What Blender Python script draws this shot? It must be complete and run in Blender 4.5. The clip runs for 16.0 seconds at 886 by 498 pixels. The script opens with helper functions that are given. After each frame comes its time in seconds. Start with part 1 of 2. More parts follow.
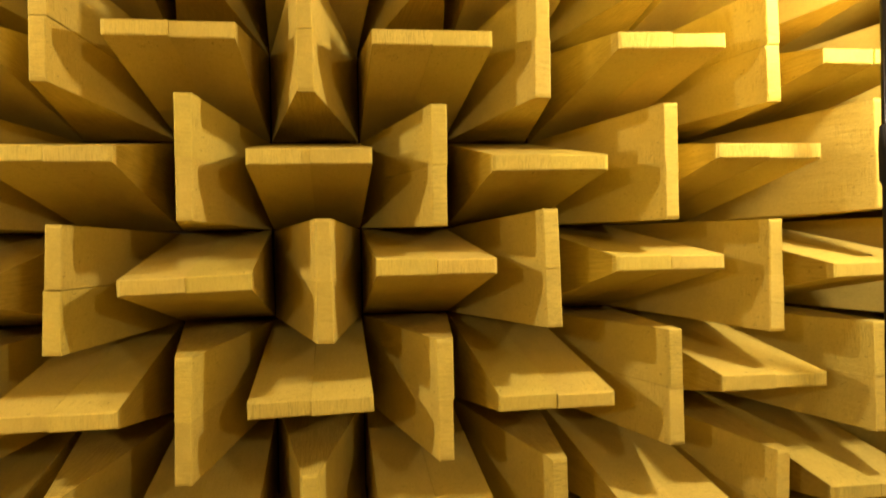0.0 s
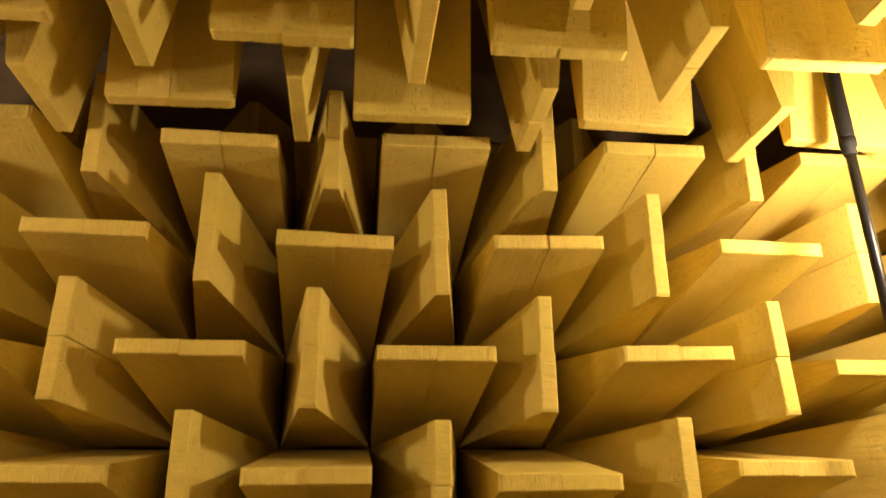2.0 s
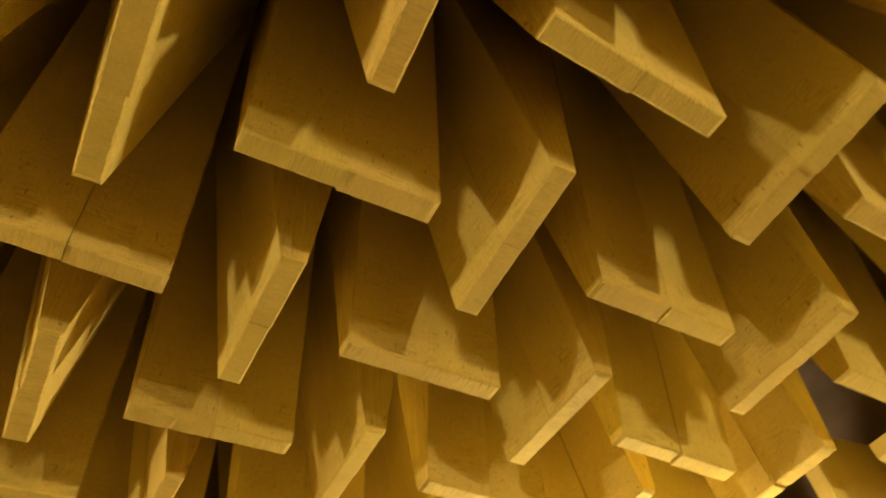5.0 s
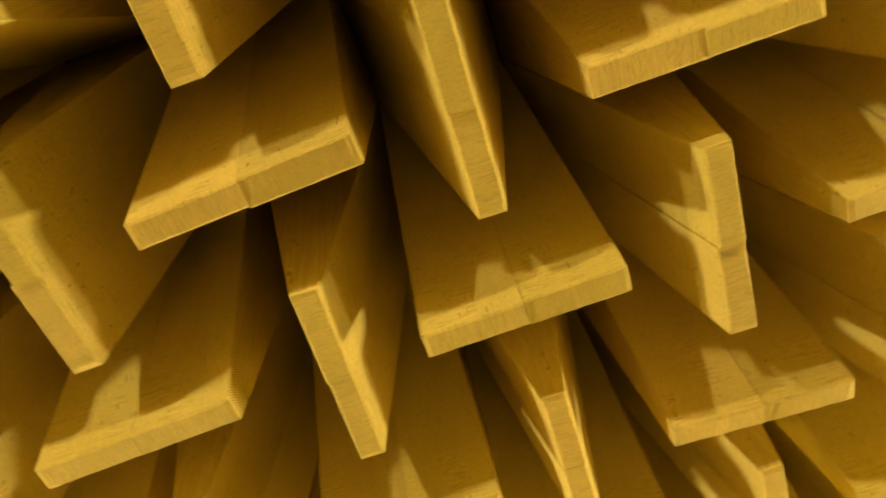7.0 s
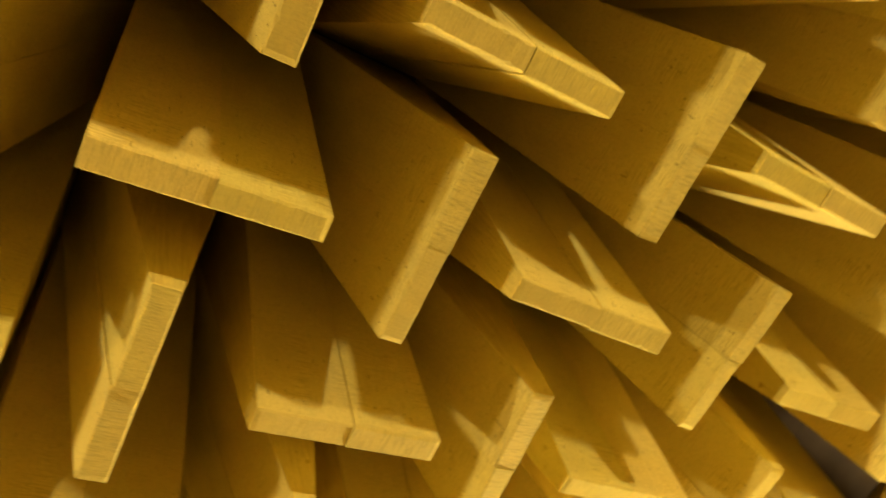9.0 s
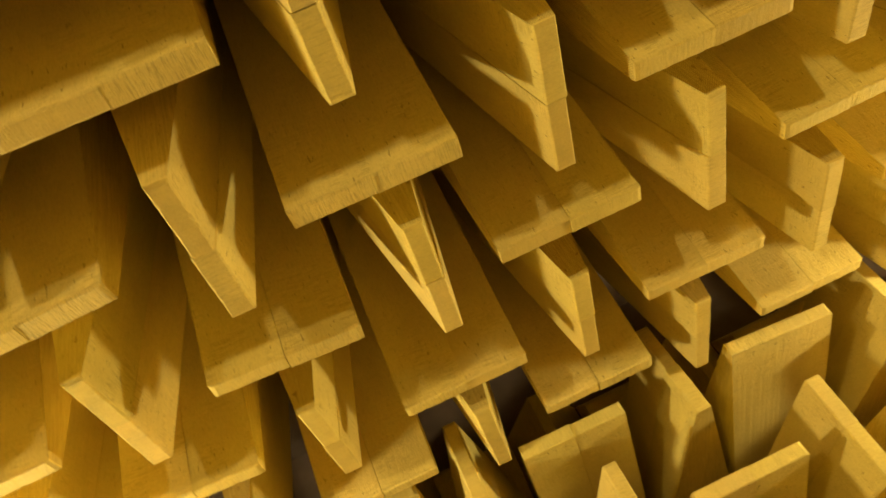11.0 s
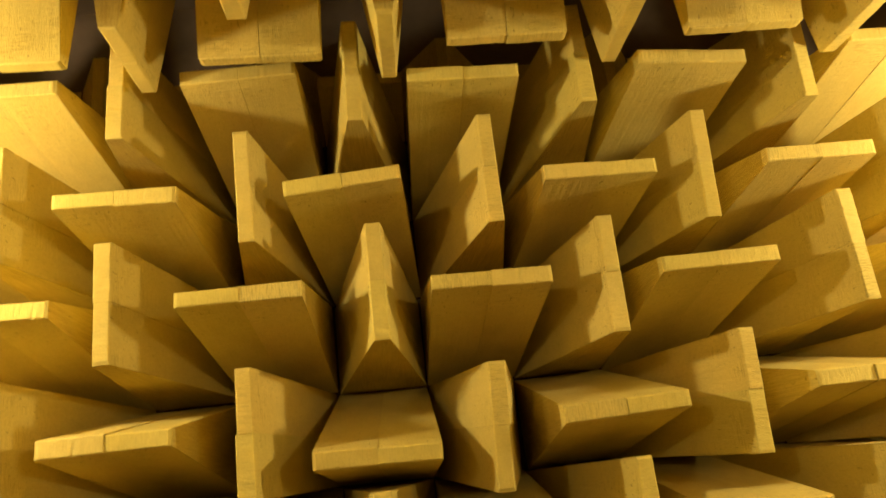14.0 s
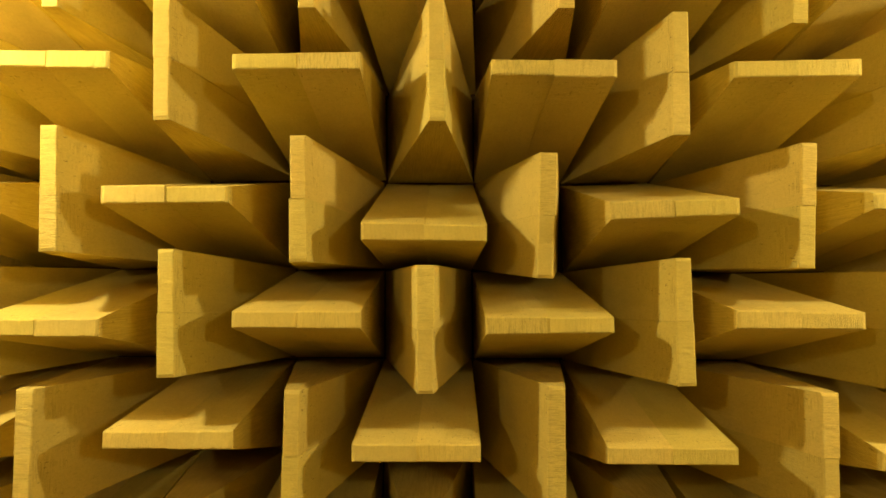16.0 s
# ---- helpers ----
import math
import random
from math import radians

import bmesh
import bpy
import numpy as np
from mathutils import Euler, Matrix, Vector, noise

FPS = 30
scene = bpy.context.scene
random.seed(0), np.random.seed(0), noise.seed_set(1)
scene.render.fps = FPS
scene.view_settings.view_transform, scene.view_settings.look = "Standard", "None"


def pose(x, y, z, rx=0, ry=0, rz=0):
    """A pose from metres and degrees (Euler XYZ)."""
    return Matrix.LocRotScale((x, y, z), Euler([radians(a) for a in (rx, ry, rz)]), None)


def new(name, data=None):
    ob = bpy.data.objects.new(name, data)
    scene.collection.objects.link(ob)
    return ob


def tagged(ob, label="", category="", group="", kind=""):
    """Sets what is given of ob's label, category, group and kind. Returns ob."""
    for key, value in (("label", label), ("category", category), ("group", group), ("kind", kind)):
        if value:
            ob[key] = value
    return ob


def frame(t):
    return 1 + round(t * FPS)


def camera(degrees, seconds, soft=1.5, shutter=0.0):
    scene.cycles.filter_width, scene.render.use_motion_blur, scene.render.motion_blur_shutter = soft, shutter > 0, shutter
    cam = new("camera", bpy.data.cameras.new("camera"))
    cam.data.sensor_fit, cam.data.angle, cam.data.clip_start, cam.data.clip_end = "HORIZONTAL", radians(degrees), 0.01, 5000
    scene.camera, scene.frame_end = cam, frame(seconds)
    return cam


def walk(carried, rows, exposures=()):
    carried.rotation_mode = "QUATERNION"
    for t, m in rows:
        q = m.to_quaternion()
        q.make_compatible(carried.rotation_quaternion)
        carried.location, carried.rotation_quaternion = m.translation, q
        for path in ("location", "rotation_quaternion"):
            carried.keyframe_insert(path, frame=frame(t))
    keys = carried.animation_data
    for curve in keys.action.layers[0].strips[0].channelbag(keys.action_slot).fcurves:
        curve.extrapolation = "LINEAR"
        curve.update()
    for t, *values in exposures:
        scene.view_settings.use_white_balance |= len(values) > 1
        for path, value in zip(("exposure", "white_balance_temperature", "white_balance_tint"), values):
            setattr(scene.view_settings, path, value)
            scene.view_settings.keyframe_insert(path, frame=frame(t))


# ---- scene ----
cam = camera(62.42, 16.0, 1.7, 0.3)
PATH = [
    (0, pose(0.0278, -1.7535, 1.5926, 89.57, 1.13, -9.10)),
    (0.5, pose(0.0535, -1.7787, 1.6127, 95.89, 1.04, -9.85)),
    (1, pose(0.0839, -1.7706, 1.6348, 100.59, 0.18, -10.70)),
    (1.5, pose(0.1019, -1.7549, 1.6561, 105.39, 0.26, -9.64)),
    (2, pose(0.1007, -1.7477, 1.6858, 111.10, 0.67, -6.60)),
    (2.5, pose(0.1183, -1.7659, 1.7143, 115.99, 1.18, -5.62)),
    (3, pose(0.1400, -1.8025, 1.7373, 121.18, 1.05, -7.68)),
    (3.5, pose(0.1401, -1.8237, 1.7563, 124.94, 0.76, -10.68)),
    (4, pose(0.1110, -1.8302, 1.7728, 130.94, 2.69, -16.15)),
    (4.5, pose(0.0602, -1.8459, 1.7843, 137.19, 3.67, -21.63)),
    (4.7, pose(0.0420, -1.8538, 1.7887, 139.04, 4.39, -24.42)),
    (6.8, pose(-0.0517, -1.8641, 1.7977, 154.32, 5.82, -67.30)),
    (7, pose(-0.0605, -1.8829, 1.8052, 153.86, 6.48, -72.53)),
    (7.5, pose(-0.0737, -1.9320, 1.8083, 154.92, 7.79, -82.44)),
    (8, pose(-0.0832, -2.0115, 1.8120, 156.29, 10.37, -92.61)),
    (8.5, pose(-0.0730, -2.0823, 1.8077, 156.59, 13.76, -101.23)),
    (9, pose(-0.0642, -2.0916, 1.8153, 154.01, 18.18, -117.35)),
    (9.2, pose(-0.0541, -2.0874, 1.8063, 153.39, 19.54, -123.49)),
    (11.3, pose(-0.0529, -2.0877, 1.7621, 132.88, 19.18, -169.13)),
    (11.5, pose(-0.0557, -2.0982, 1.7642, 129.86, 18.77, -171.55)),
    (12, pose(-0.0415, -2.1228, 1.7459, 121.76, 15.15, -176.26)),
    (12.5, pose(-0.0492, -2.1283, 1.7380, 117.65, 12.66, -177.84)),
    (13, pose(-0.0581, -2.1450, 1.7267, 113.91, 9.85, -179.87)),
    (13.5, pose(-0.0601, -2.1684, 1.6957, 110.51, 8.45, 178.86)),
    (14, pose(-0.0596, -2.1741, 1.6728, 106.48, 5.43, 177.50)),
    (14.5, pose(-0.0628, -2.1803, 1.6454, 102.29, 2.90, 177.64)),
    (15, pose(-0.0635, -2.1883, 1.6188, 97.89, 1.91, 178.54)),
    (15.5, pose(-0.0559, -2.1872, 1.6116, 93.89, 0.43, 179.15)),
    (16, pose(-0.0305, -2.1913, 1.5810, 92.90, -0.39, 179.82)),
]
EXPOSURES = [(0, 0.03, 6500, 13), (1.0, -0.28, 6500, 17), (1.5, -0.4, 6500, 23), (3.0, -0.75, 6500, 25), (3.6, -0.83, 6500, 23), (4.5, -0.55, 6500, 21),
    (6.8, 0.34, 6500, 3), (9.2, 0.32, 6500, 5), (11.3, -0.05, 6500, 11), (12.5, -0.35, 6500, 13), (14.5, -0.21, 6500, 9), (16, -0.08, 6500, 5)]
walk(cam, PATH, EXPOSURES)

# ---- sizes (metres) ----
P = 0.30                 # pitch of the wedge grid
TIP = 0.038              # thickness of a blunt wedge tip
DEPTH = 0.82             # wedge length, tip to base
EYE = 1.50               # height of wall row 0
CEIL = EYE + 3.858 * P   # height of the ceiling tips
CX, CY = -0.272, -0.462  # ceiling grid against the north wall's
SOUTH = -12.946 * P      # plane of the south wall's tips
SX, SZ = 0.032, -0.053   # south wall's column and row 0
EAST = 5.26 * P          # planes of the east and west walls' tips
WEST = -7.70 * P

# ---- world and lamps ----
world = bpy.data.worlds.new("world")
scene.world = world
world.use_nodes = True
world.node_tree.nodes["Background"].inputs["Color"].default_value = (0, 0, 0, 1)
world.node_tree.nodes["Background"].inputs["Strength"].default_value = 0.0
BULBS = [(1.435, -0.42, 2.40, 45.0), (1.45, SOUTH + 0.42, 2.40, 60.0), (-2.06, SOUTH + 0.40, 2.29, 64.0), (-1.99, -0.50, 2.36, 66.0)]
WARM = (1.0, 0.82, 0.54)


# ---- materials ----
def node(tree, kind, **values):
    n = tree.nodes.new(kind)
    for key, v in values.items():
        n.inputs[key.replace("_", " ")].default_value = v
    return n


def material(name, color, rough=0.8, metal=0.0):
    m = bpy.data.materials.new(name)
    m.use_nodes = True
    b = m.node_tree.nodes["Principled BSDF"]
    b.inputs["Base Color"].default_value = (*color, 1)
    b.inputs["Roughness"].default_value = rough
    b.inputs["Metallic"].default_value = metal
    return m


def noise_of(t, coord, scale, size, detail=3.0, rough=0.6):
    """Noise over coord stretched by scale."""
    mp = node(t, "ShaderNodeMapping")
    mp.inputs["Scale"].default_value = scale
    t.links.new(coord, mp.inputs["Vector"])
    n = node(t, "ShaderNodeTexNoise", Scale=size, Detail=detail, Roughness=rough)
    t.links.new(mp.outputs["Vector"], n.inputs["Vector"])
    return n.outputs["Fac"]


def ramp(t, fac, stops):
    r = node(t, "ShaderNodeValToRGB")
    r.color_ramp.elements[0].position, r.color_ramp.elements[0].color = stops[0][0], (*stops[0][1], 1)
    r.color_ramp.elements[1].position, r.color_ramp.elements[1].color = stops[-1][0], (*stops[-1][1], 1)
    for p, c in stops[1:-1]:
        r.color_ramp.elements.new(p).color = (*c, 1)
    t.links.new(fac, r.inputs["Fac"])
    return r.outputs["Color"]


def mix(t, kind, fac, a, b):
    m = t.nodes.new("ShaderNodeMix")
    m.data_type, m.blend_type = "RGBA", kind
    for sock, v in ((m.inputs[0], fac), (m.inputs[6], a), (m.inputs[7], b)):
        if isinstance(v, (int, float)):
            sock.default_value = v
        elif isinstance(v, tuple):
            sock.default_value = (*v, 1)
        else:
            t.links.new(v, sock)
    return m.outputs[2]


def fibre():
    """Pressed mineral fibre: smooth mottled faces with short scratches towards the tip, and a rough sawn tip."""
    m = material("pressed_fibre", (0.66, 0.5, 0.1), 0.85)
    t = m.node_tree
    b = t.nodes["Principled BSDF"]
    b.inputs["Specular IOR Level"].default_value = 0.22
    place = node(t, "ShaderNodeTexCoord").outputs["Object"]
    split = node(t, "ShaderNodeSeparateXYZ")
    t.links.new(place, split.inputs[0])
    sawn = ramp(t, split.outputs["Z"], ((0.8125, (0, 0, 0)), (0.816, (1, 1, 1))))
    upper = ramp(t, split.outputs["Z"], ((0.52, (0.1, 0.1, 0.1)), (0.80, (1, 1, 1))))
    info = node(t, "ShaderNodeObjectInfo").outputs["Random"]
    shift = t.nodes.new("ShaderNodeVectorMath")
    shift.operation = "MULTIPLY_ADD"
    t.links.new(info, shift.inputs[0])
    shift.inputs[1].default_value = (7.0, 3.0, 11.0)
    t.links.new(place, shift.inputs[2])
    co = shift.outputs[0]
    broad = noise_of(t, co, (1.0, 1.0, 0.6), 4.0, 2.0, 0.5)
    mottle = noise_of(t, co, (1, 1, 0.5), 22.0, 4.0, 0.6)
    streak = noise_of(t, co, (60, 10, 3.0), 3.5, 3.0, 0.6)
    saw = noise_of(t, co, (105, 8, 7), 4.0, 3.0, 0.65)
    scratch = noise_of(t, co, (55, 30, 9), 7.0, 2.0, 0.5)
    grain = noise_of(t, co, (1, 1, 1), 240.0, 2.0, 0.6)
    cuts = noise_of(t, co, (40, 16, 9), 6.0, 1.0, 0.3)
    col = ramp(t, broad, ((0.3, (0.72, 0.565, 0.130)), (0.7, (0.81, 0.648, 0.168))))
    col = mix(t, "MULTIPLY", 0.45, col, ramp(t, mottle, ((0.3, (0.80, 0.77, 0.70)), (0.65, (1, 1, 1)))))
    fine = mix(t, "MULTIPLY", 0.05, col, ramp(t, streak, ((0.35, (0.6, 0.55, 0.45)), (0.6, (1, 1, 1)))))
    fine = mix(t, "MULTIPLY", 0.22, fine, ramp(t, scratch, ((0.3, (0.62, 0.57, 0.48)), (0.5, (1, 1, 1)))))
    fine = mix(t, "MULTIPLY", 0.28, fine, ramp(t, grain, ((0.3, (0.7, 0.66, 0.6)), (0.62, (1, 1, 1)))))
    deep = mix(t, "MULTIPLY", upper, (1, 1, 1), ramp(t, cuts, ((0.250, (0.40, 0.32, 0.20)), (0.285, (1, 1, 1)))))
    fine = mix(t, "MULTIPLY", 0.7, fine, deep)
    combed = ramp(t, info, ((0.3, (0.10, 0.10, 0.10)), (0.45, (0.45, 0.45, 0.45)), (0.6, (0.12, 0.12, 0.12)), (0.85, (0.25, 0.25, 0.25))))
    rough = mix(t, "MULTIPLY", combed, col, ramp(t, saw, ((0.38, (0.42, 0.36, 0.27)), (0.50, (1, 1, 1)))))
    rough = mix(t, "MULTIPLY", 0.25, rough, ramp(t, grain, ((0.3, (0.7, 0.66, 0.6)), (0.62, (1, 1, 1)))))
    across = t.nodes.new("ShaderNodeMath")
    across.operation = "ABSOLUTE"
    t.links.new(split.outputs["X"], across.inputs[0])
    ends = ramp(t, across.outputs[0], ((0.1455, (0, 0, 0)), (0.1470, (1, 1, 1))))
    layers = noise_of(t, co, (3, 110, 2.5), 3.0, 3.0, 0.6)
    layered = mix(t, "MULTIPLY", 0.4, fine, ramp(t, layers, ((0.38, (0.5, 0.45, 0.36)), (0.6, (1, 1, 1)))))
    weave = None
    for flip in (1, -1):
        mp = node(t, "ShaderNodeMapping")
        mp.inputs["Scale"].default_value = (0, 1.3 * flip, 1)
        t.links.new(place, mp.inputs["Vector"])
        w = node(t, "ShaderNodeTexWave", Scale=100.0, Distortion=1.2, Detail=1.0)
        w.bands_direction = "DIAGONAL"
        t.links.new(mp.outputs["Vector"], w.inputs["Vector"])
        weave = w.outputs["Fac"] if weave is None else mix(t, "MULTIPLY", 1.0, weave, w.outputs["Fac"])
    patchy = ramp(t, broad, ((0.40, (0, 0, 0)), (0.56, (1, 1, 1))))
    hatch = mix(t, "MULTIPLY", patchy, (1, 1, 1), ramp(t, weave, ((0.05, (0.66, 0.60, 0.50)), (0.40, (1, 1, 1)))))
    layered = mix(t, "MULTIPLY", 1.0, layered, hatch)
    chatter = noise_of(t, co, (6, 40, 60), 5.0, 3.0, 0.65)
    worn = mix(t, "MULTIPLY", upper, (1, 1, 1), ramp(t, chatter, ((0.40, (0.70, 0.64, 0.52)), (0.54, (1, 1, 1)))))
    patches = ramp(t, mottle, ((0.46, (0, 0, 0)), (0.60, (0.75, 0.75, 0.75))))
    fine = mix(t, "MULTIPLY", patches, fine, worn)
    col = mix(t, "MIX", ends, fine, layered)
    col = mix(t, "MIX", sawn, col, rough)
    col = mix(t, "MULTIPLY", 1.0, col, ramp(t, info, ((0.0, (0.88, 0.87, 0.78)), (0.35, (1.0, 1.0, 1.0)), (0.7, (0.96, 0.99, 0.85)), (1.0, (1.06, 1.03, 1.0)))))
    t.links.new(col, b.inputs["Base Color"])
    smooth = mix(t, "ADD", 0.55, mix(t, "MULTIPLY", 1.0, scratch, upper), grain)
    smooth = mix(t, "MULTIPLY", 1.0, smooth, (0.6, 0.6, 0.6))
    height = mix(t, "MIX", sawn, smooth, mix(t, "ADD", 0.6, mix(t, "MULTIPLY", 1.0, mix(t, "MULTIPLY", 1.0, saw, combed), (4.5, 4.5, 4.5)), grain))
    bump = node(t, "ShaderNodeBump", Strength=0.55, Distance=0.003)
    t.links.new(height, bump.inputs["Height"])
    t.links.new(bump.outputs["Normal"], b.inputs["Normal"])
    return m


def painted(name, a, c, size, rough):
    m = material(name, a, rough)
    t = m.node_tree
    co = node(t, "ShaderNodeTexCoord").outputs["Object"]
    n = noise_of(t, co, (1, 1, 1), size, 4.0, 0.6)
    t.links.new(ramp(t, n, ((0.3, a), (0.7, c))), t.nodes["Principled BSDF"].inputs["Base Color"])
    bump = node(t, "ShaderNodeBump", Strength=0.3, Distance=0.003)
    t.links.new(n, bump.inputs["Height"])
    t.links.new(bump.outputs["Normal"], t.nodes["Principled BSDF"].inputs["Normal"])
    return m


FOAM = fibre()
DARK = painted("lining_board", (0.13, 0.088, 0.045), (0.19, 0.130, 0.070), 7.0, 0.9)
FLOOR = painted("floor_mat", (0.16, 0.12, 0.08), (0.26, 0.20, 0.13), 12.0, 0.85)
BLACK = material("black_paint", (0.012, 0.012, 0.013), 0.7)
BLACK.node_tree.nodes["Principled BSDF"].inputs["Specular IOR Level"].default_value = 0.2
TUBE = material("dark_steel", (0.025, 0.025, 0.027), 0.2, 0.8)
STEEL = material("bright_steel", (0.55, 0.55, 0.56), 0.25, 1.0)
SOCKET = material("dark_bakelite", (0.05, 0.035, 0.025), 0.3)
GLOW = bpy.data.materials.new("bulb_glass")
GLOW.use_nodes = True
GLOW.node_tree.nodes["Principled BSDF"].inputs["Base Color"].default_value = (1, 0.95, 0.85, 1)
GLOW.node_tree.nodes["Principled BSDF"].inputs["Emission Color"].default_value = (1.0, 0.86, 0.58, 1)
GLOW.node_tree.nodes["Principled BSDF"].inputs["Emission Strength"].default_value = 60.0


# ---- helpers of the scene ----
def mesh_of(name, bm, mat):
    me = bpy.data.meshes.new(name)
    bm.to_mesh(me)
    bm.free()
    me.materials.append(mat)
    return me


def part(name, bm, mat, parent, label=""):
    ob = new(name, mesh_of(name, bm, mat))
    ob.parent = parent
    return tagged(ob, label)


def box(bm, lo, hi):
    m = Matrix.LocRotScale([(a + b) / 2 for a, b in zip(lo, hi)], None, [b - a for a, b in zip(lo, hi)])
    bmesh.ops.create_cube(bm, size=1, matrix=m)


def slab(name, lo, hi, mat, label, category):
    bm = bmesh.new()
    box(bm, lo, hi)
    return tagged(new(name, mesh_of(name, bm, mat)), label, category, kind="structure")


def turned(profile, n=24, smooth=True):
    """A solid turned about z from rows of (radius, z)."""
    bm = bmesh.new()
    rings = []
    for r, z in profile:
        if r < 1e-5:
            rings.append([bm.verts.new((0, 0, z))])
        else:
            rings.append([bm.verts.new((r * math.cos(math.tau * i / n), r * math.sin(math.tau * i / n), z)) for i in range(n)])
    for a, b in zip(rings, rings[1:]):
        for i in range(n):
            j = (i + 1) % n
            if len(a) == 1 and len(b) == 1:
                continue
            f = [a[0], b[j], b[i]] if len(a) == 1 else [a[i], a[j], b[0]] if len(b) == 1 else [a[i], a[j], b[j], b[i]]
            bm.faces.new(f).smooth = smooth
    bmesh.ops.recalc_face_normals(bm, faces=bm.faces)
    return bm


# ---- the shell ----
GAP = 0.02
yN, yS = DEPTH + GAP, SOUTH - DEPTH - GAP
xE, xW = EAST + DEPTH + GAP, WEST - DEPTH - GAP
top = CEIL + DEPTH + GAP
slab("floor", (xW, yS, -0.1), (xE, yN, 0), FLOOR, "plain dull brown floor of the test chamber", "floor")
slab("ceiling", (xW, yS, top), (xE, yN, top + 0.15), DARK, "dark lining board behind the hanging fibre wedges", "ceiling")
slab("wall_north", (xW, yN, -0.1), (xE, yN + 0.15, top + 0.15), DARK, "dark lining board behind tan fibre wedges", "wall")
slab("wall_south", (xW, yS - 0.15, -0.1), (xE, yS, top + 0.15), DARK, "dark lining board behind tan fibre wedges", "wall")
slab("wall_east", (xE, yS - 0.15, -0.1), (xE + 0.15, yN + 0.15, top + 0.15), DARK, "dark lining board behind tan fibre wedges", "wall")
slab("wall_west", (xW - 0.15, yS - 0.15, -0.1), (xW, yN + 0.15, top + 0.15), DARK, "dark lining board behind tan fibre wedges", "wall")


# ---- wedges: local x along the tip, z from base (0) to tip (DEPTH) ----
NX = 18


def half_bm(side, seed):
    """Half of a wedge, sawn off at the tip: rings of a thin box that tapers, with a rough worn tip."""
    r = random.Random(seed)
    bm = bmesh.new()
    seam = (0.0001, 0.0001, 0.0004, 0.0001, 0.0010)[seed // 2 % 5]
    x0, x1 = (-P / 2 + 0.002, -seam) if side < 0 else (seam, P / 2 - 0.002)
    t0, t1 = P / 2 - 0.003, TIP / 2 * r.uniform(0.93, 1.08)
    length = DEPTH + r.uniform(-0.0015, 0.0015) * (3 if seed % 8 < 2 else 1)
    slide = r.uniform(-0.0008, 0.0008) * (2.5 if seed % 8 < 2 else 1)
    worn = r.uniform(0.004, 0.010)
    rings = []
    for z in (0.0, 0.35, 0.66, 0.76, length - 0.0035, length):
        s = z / length
        half = t0 + (t1 - t0) * s
        last = z == length
        inset = 0.0022 if last else 0.0
        ring = []
        for sy in (-1, 1):
            row = []
            for i in range(NX + 1):
                u = i / NX
                outer = u == (0 if side < 0 else 1)
                inner = u == (1 if side < 0 else 0)
                x = x0 + (x1 - x0) * u
                y = sy * (half - inset) + slide * s
                zz = z
                if last and r.random() < 0.10 and not inner:
                    y -= sy * r.uniform(0.0005, 0.0032)
                    zz -= r.uniform(0.0002, 0.0010)
                if last and inner:
                    x += side * seam * 0.8
                    zz -= seam
                if s > 0.9:
                    y += r.uniform(-0.0004, 0.0004) * (2 if last else 0.5)
                    zz += r.uniform(-0.00035, 0.00035)
                    if last and outer:
                        zz -= worn * 0.35
                        x -= side * worn * 0.18
                elif s > 0.3:
                    y += r.uniform(-0.0002, 0.0002)
                row.append(bm.verts.new((x, y, zz)))
            ring.append(row)
        rings.append(ring)
    for a, b in zip(rings, rings[1:]):
        for i in range(NX):
            bm.faces.new((a[0][i], a[0][i + 1], b[0][i + 1], b[0][i]))
            bm.faces.new((a[1][i + 1], a[1][i], b[1][i], b[1][i + 1]))
        bm.faces.new((a[1][0], a[0][0], b[0][0], b[1][0]))
        bm.faces.new((a[0][NX], a[1][NX], b[1][NX], b[0][NX]))
    for i in range(NX):
        bm.faces.new((rings[-1][0][i], rings[-1][0][i + 1], rings[-1][1][i + 1], rings[-1][1][i]))
    return bm


KINDS = 9
HALVES = [[mesh_of("wedge_half", half_bm(s, 40 + 2 * i + (s > 0)), FOAM) for s in (-1, 1)] for i in range(KINDS)]
rng = random.Random(5)


def wedge_pose(base, out, along, lean):
    """The pose of a wedge on its base point that points along out, its tip edge along the other axis; lean shifts the tip."""
    axis = (out * DEPTH + lean).normalized()
    along = (along - axis * along.dot(axis)).normalized()
    if rng.random() < 0.5:
        along = -along
    m = Matrix((along, axis.cross(along), axis)).transposed().to_4x4()
    m.translation = base
    return m


def wedge(m):
    e = new("acoustic_wedge")
    e.empty_display_size = 0.1
    e.matrix_world = m
    tagged(e, "tan pressed-fibre sound-absorbing wedge with a blunt sawn tip", "acoustic wedge", "acoustic wedges of the chamber")
    for me in (HALVES[rng.randrange(KINDS)][0], HALVES[rng.randrange(KINDS)][1]):
        new("wedge_half", me).parent = e


# plain low wedges for the stretches beyond the single ones, one mesh a wall
REST = {}


def rest(wall, m, long=DEPTH):
    verts, faces = REST.setdefault(wall, ([], []))
    t0, t1, w = P / 2 - 0.003, TIP / 2, P / 2 - 0.002
    n = len(verts)
    verts += [tuple(m @ Vector(c)) for c in ((-w, -t0, 0), (w, -t0, 0), (w, t0, 0), (-w, t0, 0), (-w, -t1, long), (w, -t1, long), (w, t1, long), (-w, t1, long))]
    faces += [tuple(n + i for i in f) for f in ((4, 5, 6, 7), (0, 1, 5, 4), (1, 2, 6, 5), (2, 3, 7, 6), (3, 0, 4, 7))]


X, Y, Z = Vector((1, 0, 0)), Vector((0, 1, 0)), Vector((0, 0, 1))
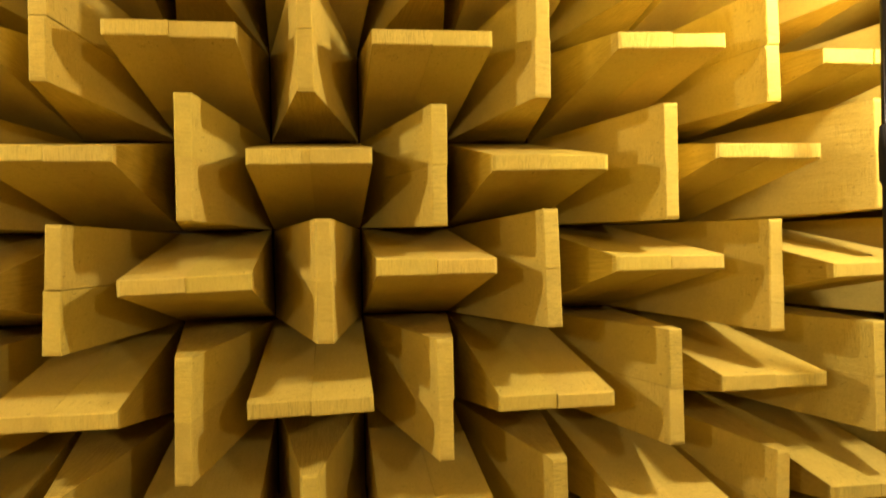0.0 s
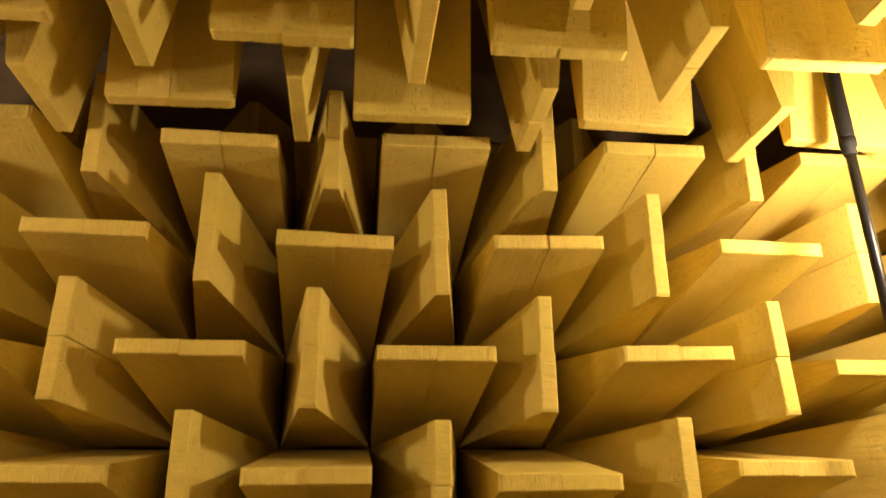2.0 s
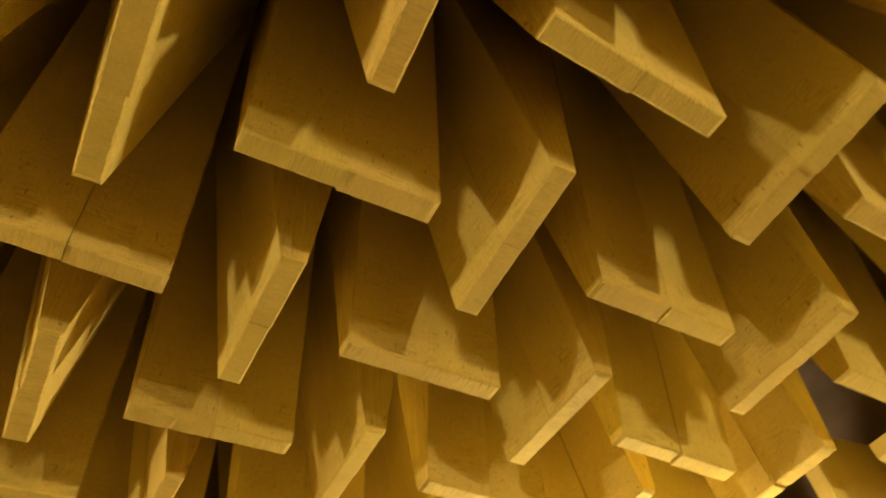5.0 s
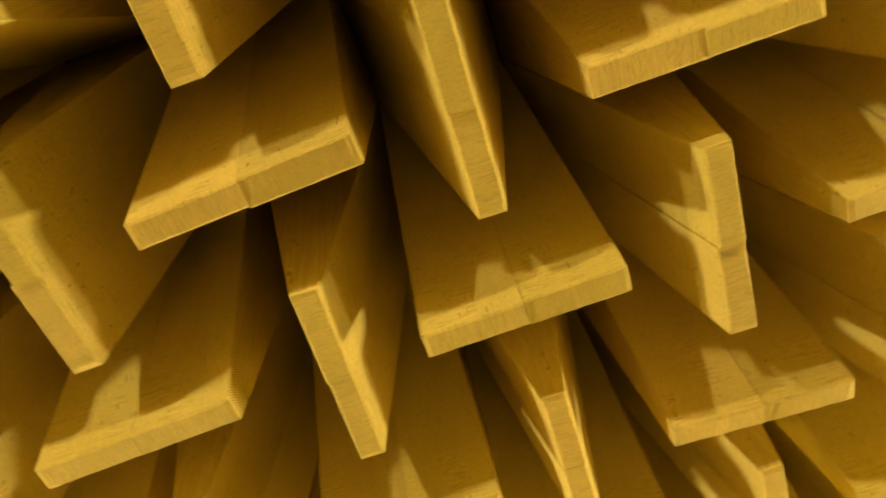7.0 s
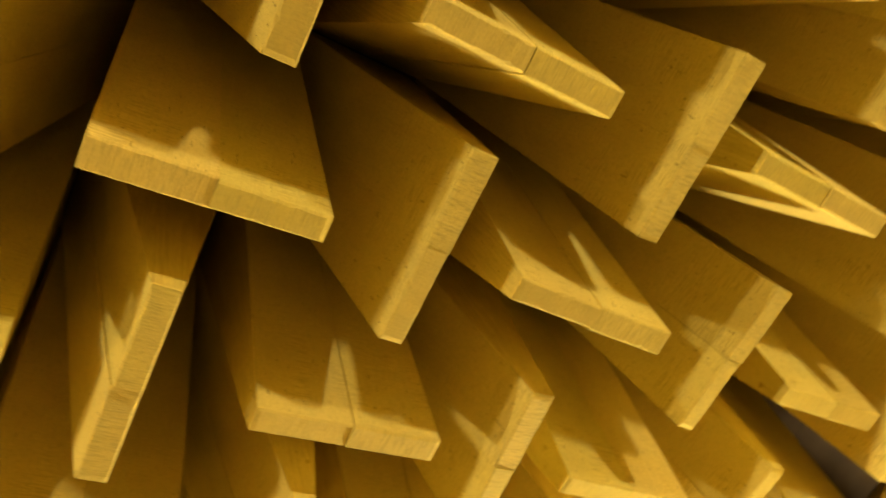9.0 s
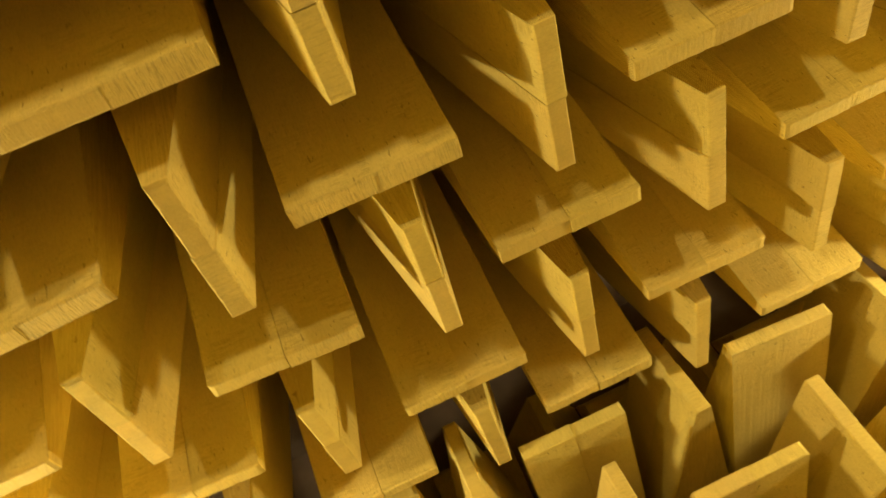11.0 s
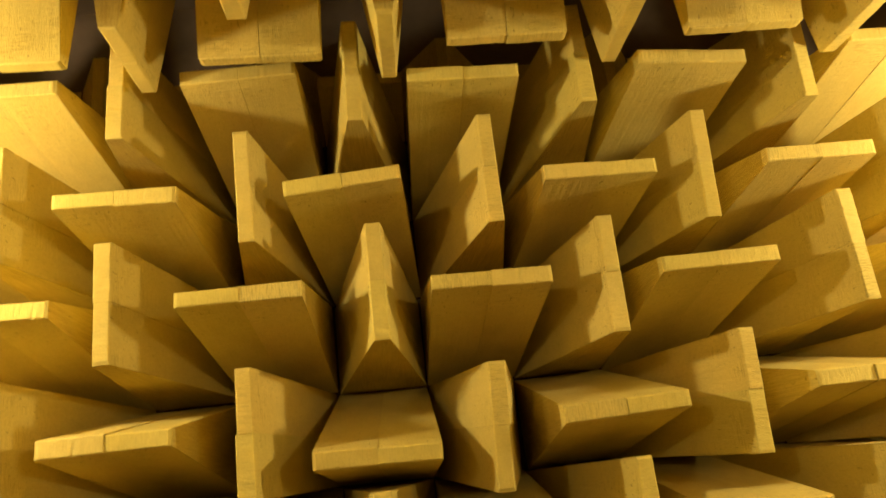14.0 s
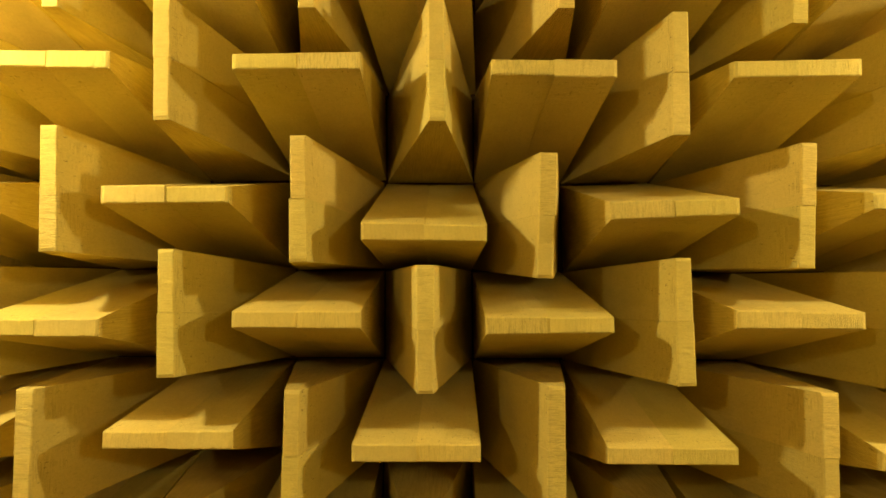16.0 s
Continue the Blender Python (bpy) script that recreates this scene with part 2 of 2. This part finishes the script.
# how single tips stand off their grid: along the wall, up or across, out of it (in pitches), and turned (degrees), row by row
TIPS_NORTH = {}
TIPS_NORTH[-2] = {0: (-0.07, 0.01, 0, 0)}
TIPS_NORTH[-1] = {0: (-0.049, 0.031, -0.004, 1.5), 1: (0.027, 0.041, 0.007, 0.1), 2: (-0.027, -0.022, 0.004, 0.2), 3: (0.022, 0.045, 0.006, 0.0), 4: (-0.05, 0.05, 0, 0)}
TIPS_NORTH[0] = {-1: (0.026, 0.028, 0.033, 1.5), 0: (0.07, 0.03, 0, 0), 1: (-0.021, 0.123, 0.012, -0.3), 2: (-0.048, 0.088, -0.013, 0.9), 3: (0.005, 0.111, -0.011, 0.2), 4: (-0.011, -0.024, -0.019, 0.3)}
TIPS_NORTH[1] = {-2: (0.02, 0.04, 0, 0), -1: (0.031, 0.014, 0.002, -0.1), 0: (-0.021, 0.013, -0.013, 0.1), 1: (0.013, -0.055, 0.002, -0.1), 2: (-0.054, -0.036, 0.014, 0.1), 3: (0.019, -0.025, -0.004, 0.3), 4: (-0.064, 0.063, -0.008, -0.1), 5: (0.02, 0.04, 0, 0)}
TIPS_NORTH[2] = {-2: (0.01, 0.07, 0, 0), -1: (-0.059, -0.011, 0.005, 0.0), 0: (-0.04, 0.02, 0, 0), 1: (-0.016, -0.022, -0.025, 0.2), 2: (-0.094, 0.002, -0.038, -0.6), 3: (0.044, 0.003, 0.006, 1.9), 4: (-0.031, -0.015, 0.017, 2.0), 5: (-0.03, -0.10, 0, 0)}
TIPS_NORTH[3] = {-1: (0.05, 0.04, 0, 0), 0: (0.121, -0.060, 0.001, -0.4), 1: (0.023, -0.030, -0.006, 1.9), 2: (-0.007, -0.005, -0.029, 1.5), 3: (-0.026, -0.002, 0.011, -0.6), 4: (0.068, -0.000, -0.007, -0.1), -2: (0.07, -0.01, 0, 0)}
TIPS_NORTH[4] = {-1: (0.080, -0.150, 0.039, 0.4), 0: (0.06, -0.08, 0, 0), 1: (-0.005, -0.057, -0.009, 0.7), 3: (0.054, -0.052, 0.027, 1.0), 4: (0.02, -0.03, 0, 0), 5: (0.02, -0.06, 0, 0)}
TIPS_SOUTH = {}
TIPS_SOUTH[-1] = {-3: (-0.04, 0.02, 0, 0), -2: (0.056, 0.134, -0.005, 0.3), 0: (-0.045, 0.047, -0.005, 0.3), 1: (0.03, 0.07, 0, 0), 2: (-0.089, 0.040, 0.018, 0.4), 3: (0.13, 0.03, 0, 0)}
TIPS_SOUTH[0] = {-2: (0.019, 0.102, 0.000, 2.2), -1: (0.027, 0.056, 0.020, 0.3), 1: (-0.024, 0.028, 0.010, 0.9), 2: (0.022, 0.061, -0.010, 1.2), 3: (-0.08, 0.08, 0, 0)}
TIPS_SOUTH[1] = {-3: (0.091, 0.062, 0.009, 2.0), -2: (-0.005, 0.019, 0.018, 0.9), -1: (0.018, -0.005, -0.004, 1.6), 0: (-0.001, -0.259, -0.035, -0.5), 1: (-0.035, -0.118, -0.060, -1.2), 2: (-0.072, -0.071, 0.070, 2.4), 3: (0.011, -0.025, -0.060, -1.5)}
TIPS_SOUTH[2] = {-3: (0.03, 0.08, 0, 0), -2: (-0.056, 0.091, 0.022, 1.9), -1: (0.005, 0.051, 0.079, 1.2), 0: (0.088, 0.105, -0.016, 1.0), 1: (0.014, 0.039, -0.009, -0.1), 2: (0.014, 0.014, -0.028, 0.2), 3: (-0.086, 0.042, 0.026, 0.9), 4: (0.13, 0.09, 0, 0)}
TIPS_SOUTH[3] = {-2: (0.001, -0.039, 0.004, 0.1), -1: (0.037, -0.002, -0.012, 2.2), 0: (-0.150, -0.013, -0.009, 3.8), 1: (0.107, 0.020, -0.021, 0.8), 2: (0.059, -0.071, -0.016, 0.6), 3: (-0.027, -0.084, -0.011, -1.0), 4: (0.024, -0.056, -0.013, 0.7)}
TIPS_SOUTH[4] = {0: (-0.01, 0.01, 0, 0), 1: (-0.033, -0.081, 0.002, -0.8), 3: (0.029, -0.086, 0.047, -2.8), 4: (0.07, -0.03, 0, 0)}
TIPS_CEILING = {}
TIPS_CEILING[0] = {-1: (0.05, -0.09, 0, 0), 0: (0.06, -0.04, 0, 0), 1: (0.002, -0.020, 0.004, 0.5), 2: (0.06, -0.05, 0, 0), 3: (-0.05, -0.06, 0, 0), 5: (-0.08, 0.08, 0, 0), 4: (0.10, 0.0, 0, 0)}
TIPS_CEILING[1] = {-2: (-0.02, -0.08, 0, 0), -1: (-0.03, -0.06, 0, 0), 0: (0.017, -0.009, 0.011, 0.2), 2: (-0.003, -0.052, 0.016, 1.4), 3: (0.051, 0.059, -0.004, 1.5), 4: (0.06, -0.06, 0, 0)}
TIPS_CEILING[2] = {0: (0.069, -0.006, -0.004, 0.4), 1: (0.073, -0.049, 0.005, -0.6), 2: (0.033, 0.097, -0.059, 2.9), 3: (-0.003, -0.056, 0.036, -1.3), 4: (0.016, -0.102, 0.039, -2.9)}
TIPS_CEILING[3] = {0: (0.018, -0.035, -0.021, -1.4), 1: (0.024, 0.017, -0.004, 0.4), 2: (0.005, -0.009, -0.002, 1.0), 3: (0.003, 0.044, 0.000, -0.0), 4: (-0.044, 0.024, 0.035, 0.4)}
TIPS_CEILING[4] = {0: (0.022, 0.007, -0.008, 0.5), 1: (0.045, -0.001, -0.022, 1.1), 2: (-0.036, -0.041, 0.026, 1.9), 3: (0.045, 0.030, -0.008, 0.4)}
TIPS_CEILING[5] = {1: (-0.031, -0.017, 0.040, 3.0), 2: (-0.022, -0.051, 0.011, -2.2), 3: (0.06, -0.06, 0, 0)}
TIPS_CEILING[6] = {1: (-0.047, 0.037, -0.034, -0.9), 2: (-0.064, 0.034, 0.041, 0.9), 3: (-0.025, 0.029, -0.006, 0.2)}
TIPS_CEILING[7] = {0: (-0.063, -0.013, -0.003, -0.0), 1: (0.016, 0.019, -0.025, 0.9), 2: (-0.068, 0.057, 0.040, 0.1), 3: (0.030, -0.005, -0.002, -3.9)}
TIPS_CEILING[8] = {0: (0.019, 0.035, -0.005, -0.0), 1: (-0.058, 0.012, -0.029, -1.2), 2: (-0.004, -0.014, -0.027, 1.0), 3: (-0.105, 0.056, 0.001, 0.1)}
TIPS_CEILING[9] = {-1: (-0.031, 0.006, -0.001, -0.1), 0: (0.036, -0.022, -0.014, -0.2), 1: (-0.017, 0.083, 0.052, -1.4), 2: (-0.005, 0.043, -0.004, 2.4)}
TIPS_CEILING[10] = {-2: (-0.031, 0.075, 0.007, 1.2), -1: (0.013, 0.028, 0.001, 0.6), 0: (-0.049, 0.105, 0.016, -0.6), 1: (-0.019, -0.017, 0.009, -4.5), 2: (0.039, 0.082, -0.015, 0.1)}
TIPS_CEILING[11] = {-2: (0.017, -0.080, 0.006, 0.3), -1: (0.014, 0.002, -0.002, -0.2), 0: (0.020, -0.189, -0.027, -0.2), 1: (0.09, -0.06, 0, 0), 2: (0.088, 0.047, -0.019, -1.7)}
TIPS_CEILING[12] = {-3: (-0.016, -0.033, 0.010, 0.2), -1: (-0.001, -0.046, -0.025, 0.6), 1: (0.026, -0.158, -0.035, -0.4)}


def stand(table, row, col, base, out, along, a, b):
    """The pose of the wedge in that row and column of a wall, as its own tip stands."""
    loose = (rng.gauss(0, 0.025), rng.gauss(0, 0.025), rng.gauss(0, 0.015), rng.gauss(0, 0.8))
    du, dv, dw, turn = table.get(row, {}).get(col, loose)
    along = Matrix.Rotation(radians(turn), 3, out) @ along
    return wedge_pose(Vector(base) + out * dw * P, out, along, (a * du + b * dv) * P)


def put(single, wall, m):
    wedge(m) if single else rest(wall, m)


for r in range(-4, 5):
    z = EYE + r * P
    for c in range(-8, 9):
        m = stand(TIPS_NORTH, r, c, (c * P, DEPTH, z), -Y, Z if (c + r) % 2 == 0 else X, X, Z)
        if c * P < EAST + 0.3:
            put(-4 <= c <= 6 and -3 <= r <= 4, "north", m)
        m = stand(TIPS_SOUTH, r, c, ((SX - c) * P, SOUTH - DEPTH, z + SZ * P), Y, Z if (c + r) % 2 == 0 else X, -X, Z)
        if WEST - 0.3 < -c * P < EAST + 0.3:
            put(-4 <= c <= 5 and -3 <= r <= 4, "south", m)
    for j in range(0, 13):
        y = -0.115 - j * P
        m = stand({}, r, j, (EAST + DEPTH, y, z), -X, Z if (j + r) % 2 == 1 else Y, Y, Z)
        put(j <= 1 and 1 <= r <= 4, "east", m)
        rest("west", stand({}, r, j, (WEST - DEPTH, y, z), X, Z if (j + r) % 2 == 0 else Y, Y, Z))
for k in range(0, 13):
    for i in range(-7, 6):
        m = stand(TIPS_CEILING, k, i, ((i + CX) * P, (CY - k) * P, CEIL + DEPTH), -Z, Y if (i + k) % 2 == 0 else X, X, Y)
        put(-4 <= i, "ceiling", m)
# a short row set back above the ceiling tips
for c in range(-6, 6):
    for wall, base, out in (("north", (c * P, DEPTH, EYE + 5 * P), -Y), ("south", ((SX - c) * P, SOUTH - DEPTH, EYE + 5 * P), Y)):
        rest(wall, wedge_pose(base, out, Z if (c + 5) % 2 == 0 else X, Vector((0, 0, 0))), DEPTH - 2.0 * P)
for wall, (verts, faces) in REST.items():
    me = bpy.data.meshes.new("wedge_field")
    me.from_pydata(verts, [], faces)
    me.materials.append(FOAM)
    tagged(new("wedge_field", me), "dense field of tan fibre wedges on the chamber lining", "acoustic wedges", kind="stuff")


# ---- hanging lamps ----
def lamp(x, y, hang, watts):
    base = new("pendant_lamp")
    base.empty_display_size = 0.1
    base.location = (x, y, hang)
    tagged(base, "bare glowing bulb in a dark socket on a black cord", "lamp", "bare hanging bulbs")
    globe = [(0.060 * math.sin(a), -0.014 - 0.060 * math.cos(a)) for a in [math.pi * i / 16 for i in range(14)]]
    glass = part("bulb", turned(globe + [(0.019, 0.052), (0.0165, 0.078), (0, 0.078)], 32), GLOW, base, "glowing round glass bulb")
    glass.visible_shadow = False
    part("socket", turned([(0.018, 0.070), (0.026, 0.072), (0.0265, 0.098), (0.023, 0.114), (0.014, 0.132), (0.006, 0.142), (0, 0.142)], 24), SOCKET, base, "dark bakelite socket")
    part("screw", turned([(0.0025, 0.0), (0.004, 0.0), (0.004, 0.004), (0, 0.0045)], 8), STEEL, base).matrix_local = pose(-0.013, -0.0210, 0.106, 80, 0, -30)
    bm = turned([(0.0032, 0.138), (0.0032, top - hang)], 8)
    part("cord", bm, BLACK, base, "thin black flex")
    light = bpy.data.lights.new("bulb_light", "POINT")
    light.energy, light.color, light.shadow_soft_size = watts, WARM, 0.045
    ob = new("bulb_light", light)
    ob.parent = base
    ob.location = (0, 0, -0.014)


for spot in BULBS:
    lamp(*spot)

# ---- the pole by the north wall ----
pole = new("telescopic_pole")
pole.location = (1.355, -0.20, 0)
tagged(pole, "tall black telescopic pole standing by the wedge wall", "pole")
part("upper_tube", turned([(0, 2.632), (0.020, 2.632), (0.0205, 2.637), (0.0205, top), (0, top)], 20), BLACK, pole, "matt black square-ended tube")
part("clamp_ring", turned([(0.0140, 2.582), (0.0165, 2.584), (0.0165, 2.602), (0.021, 2.607), (0.0215, 2.629), (0.0165, 2.632)], 20), BLACK, pole)
part("middle_tube", turned([(0.0135, 1.84), (0.0135, 2.62)], 20), TUBE, pole, "shiny dark steel tube")
part("sleeve", turned([(0.0135, 1.71), (0.0195, 1.722), (0.0205, 1.80), (0.0185, 1.852), (0.0135, 1.856)], 20), BLACK, pole, "black rubber sleeve")
part("lower_tube", turned([(0.0135, 0.03), (0.0135, 1.72)], 20), BLACK, pole)
part("foot", turned([(0, 0), (0.09, 0), (0.09, 0.012), (0.02, 0.03), (0.0135, 0.06)], 28), BLACK, pole)

bm = bmesh.new()
ring = [[bm.verts.new(((0.017 + 0.0065 * math.cos(b)) * math.cos(a), (0.017 + 0.0065 * math.cos(b)) * math.sin(a), 0.0065 * math.sin(b))) for b in [math.tau * k / 8 for k in range(8)]] for a in [math.tau * k / 20 for k in range(20)]]
for i in range(20):
    for k in range(8):
        bm.faces.new((ring[i][k], ring[(i + 1) % 20][k], ring[(i + 1) % 20][(k + 1) % 8], ring[i][(k + 1) % 8])).smooth = True
eyelet = new("metal_ring", mesh_of("metal_ring", bm, STEEL))
eyelet.matrix_world = pose(1.646, -0.018, 2.065, 90, 0, -38)
tagged(eyelet, "small bright steel ring screwed into a wedge tip", "ring")
part("shank", turned([(0, 0.0), (0.0055, 0.0), (0.0055, -0.030), (0.004, -0.055), (0, -0.06)], 10), STEEL, eyelet).location = (0, -0.016, 0)
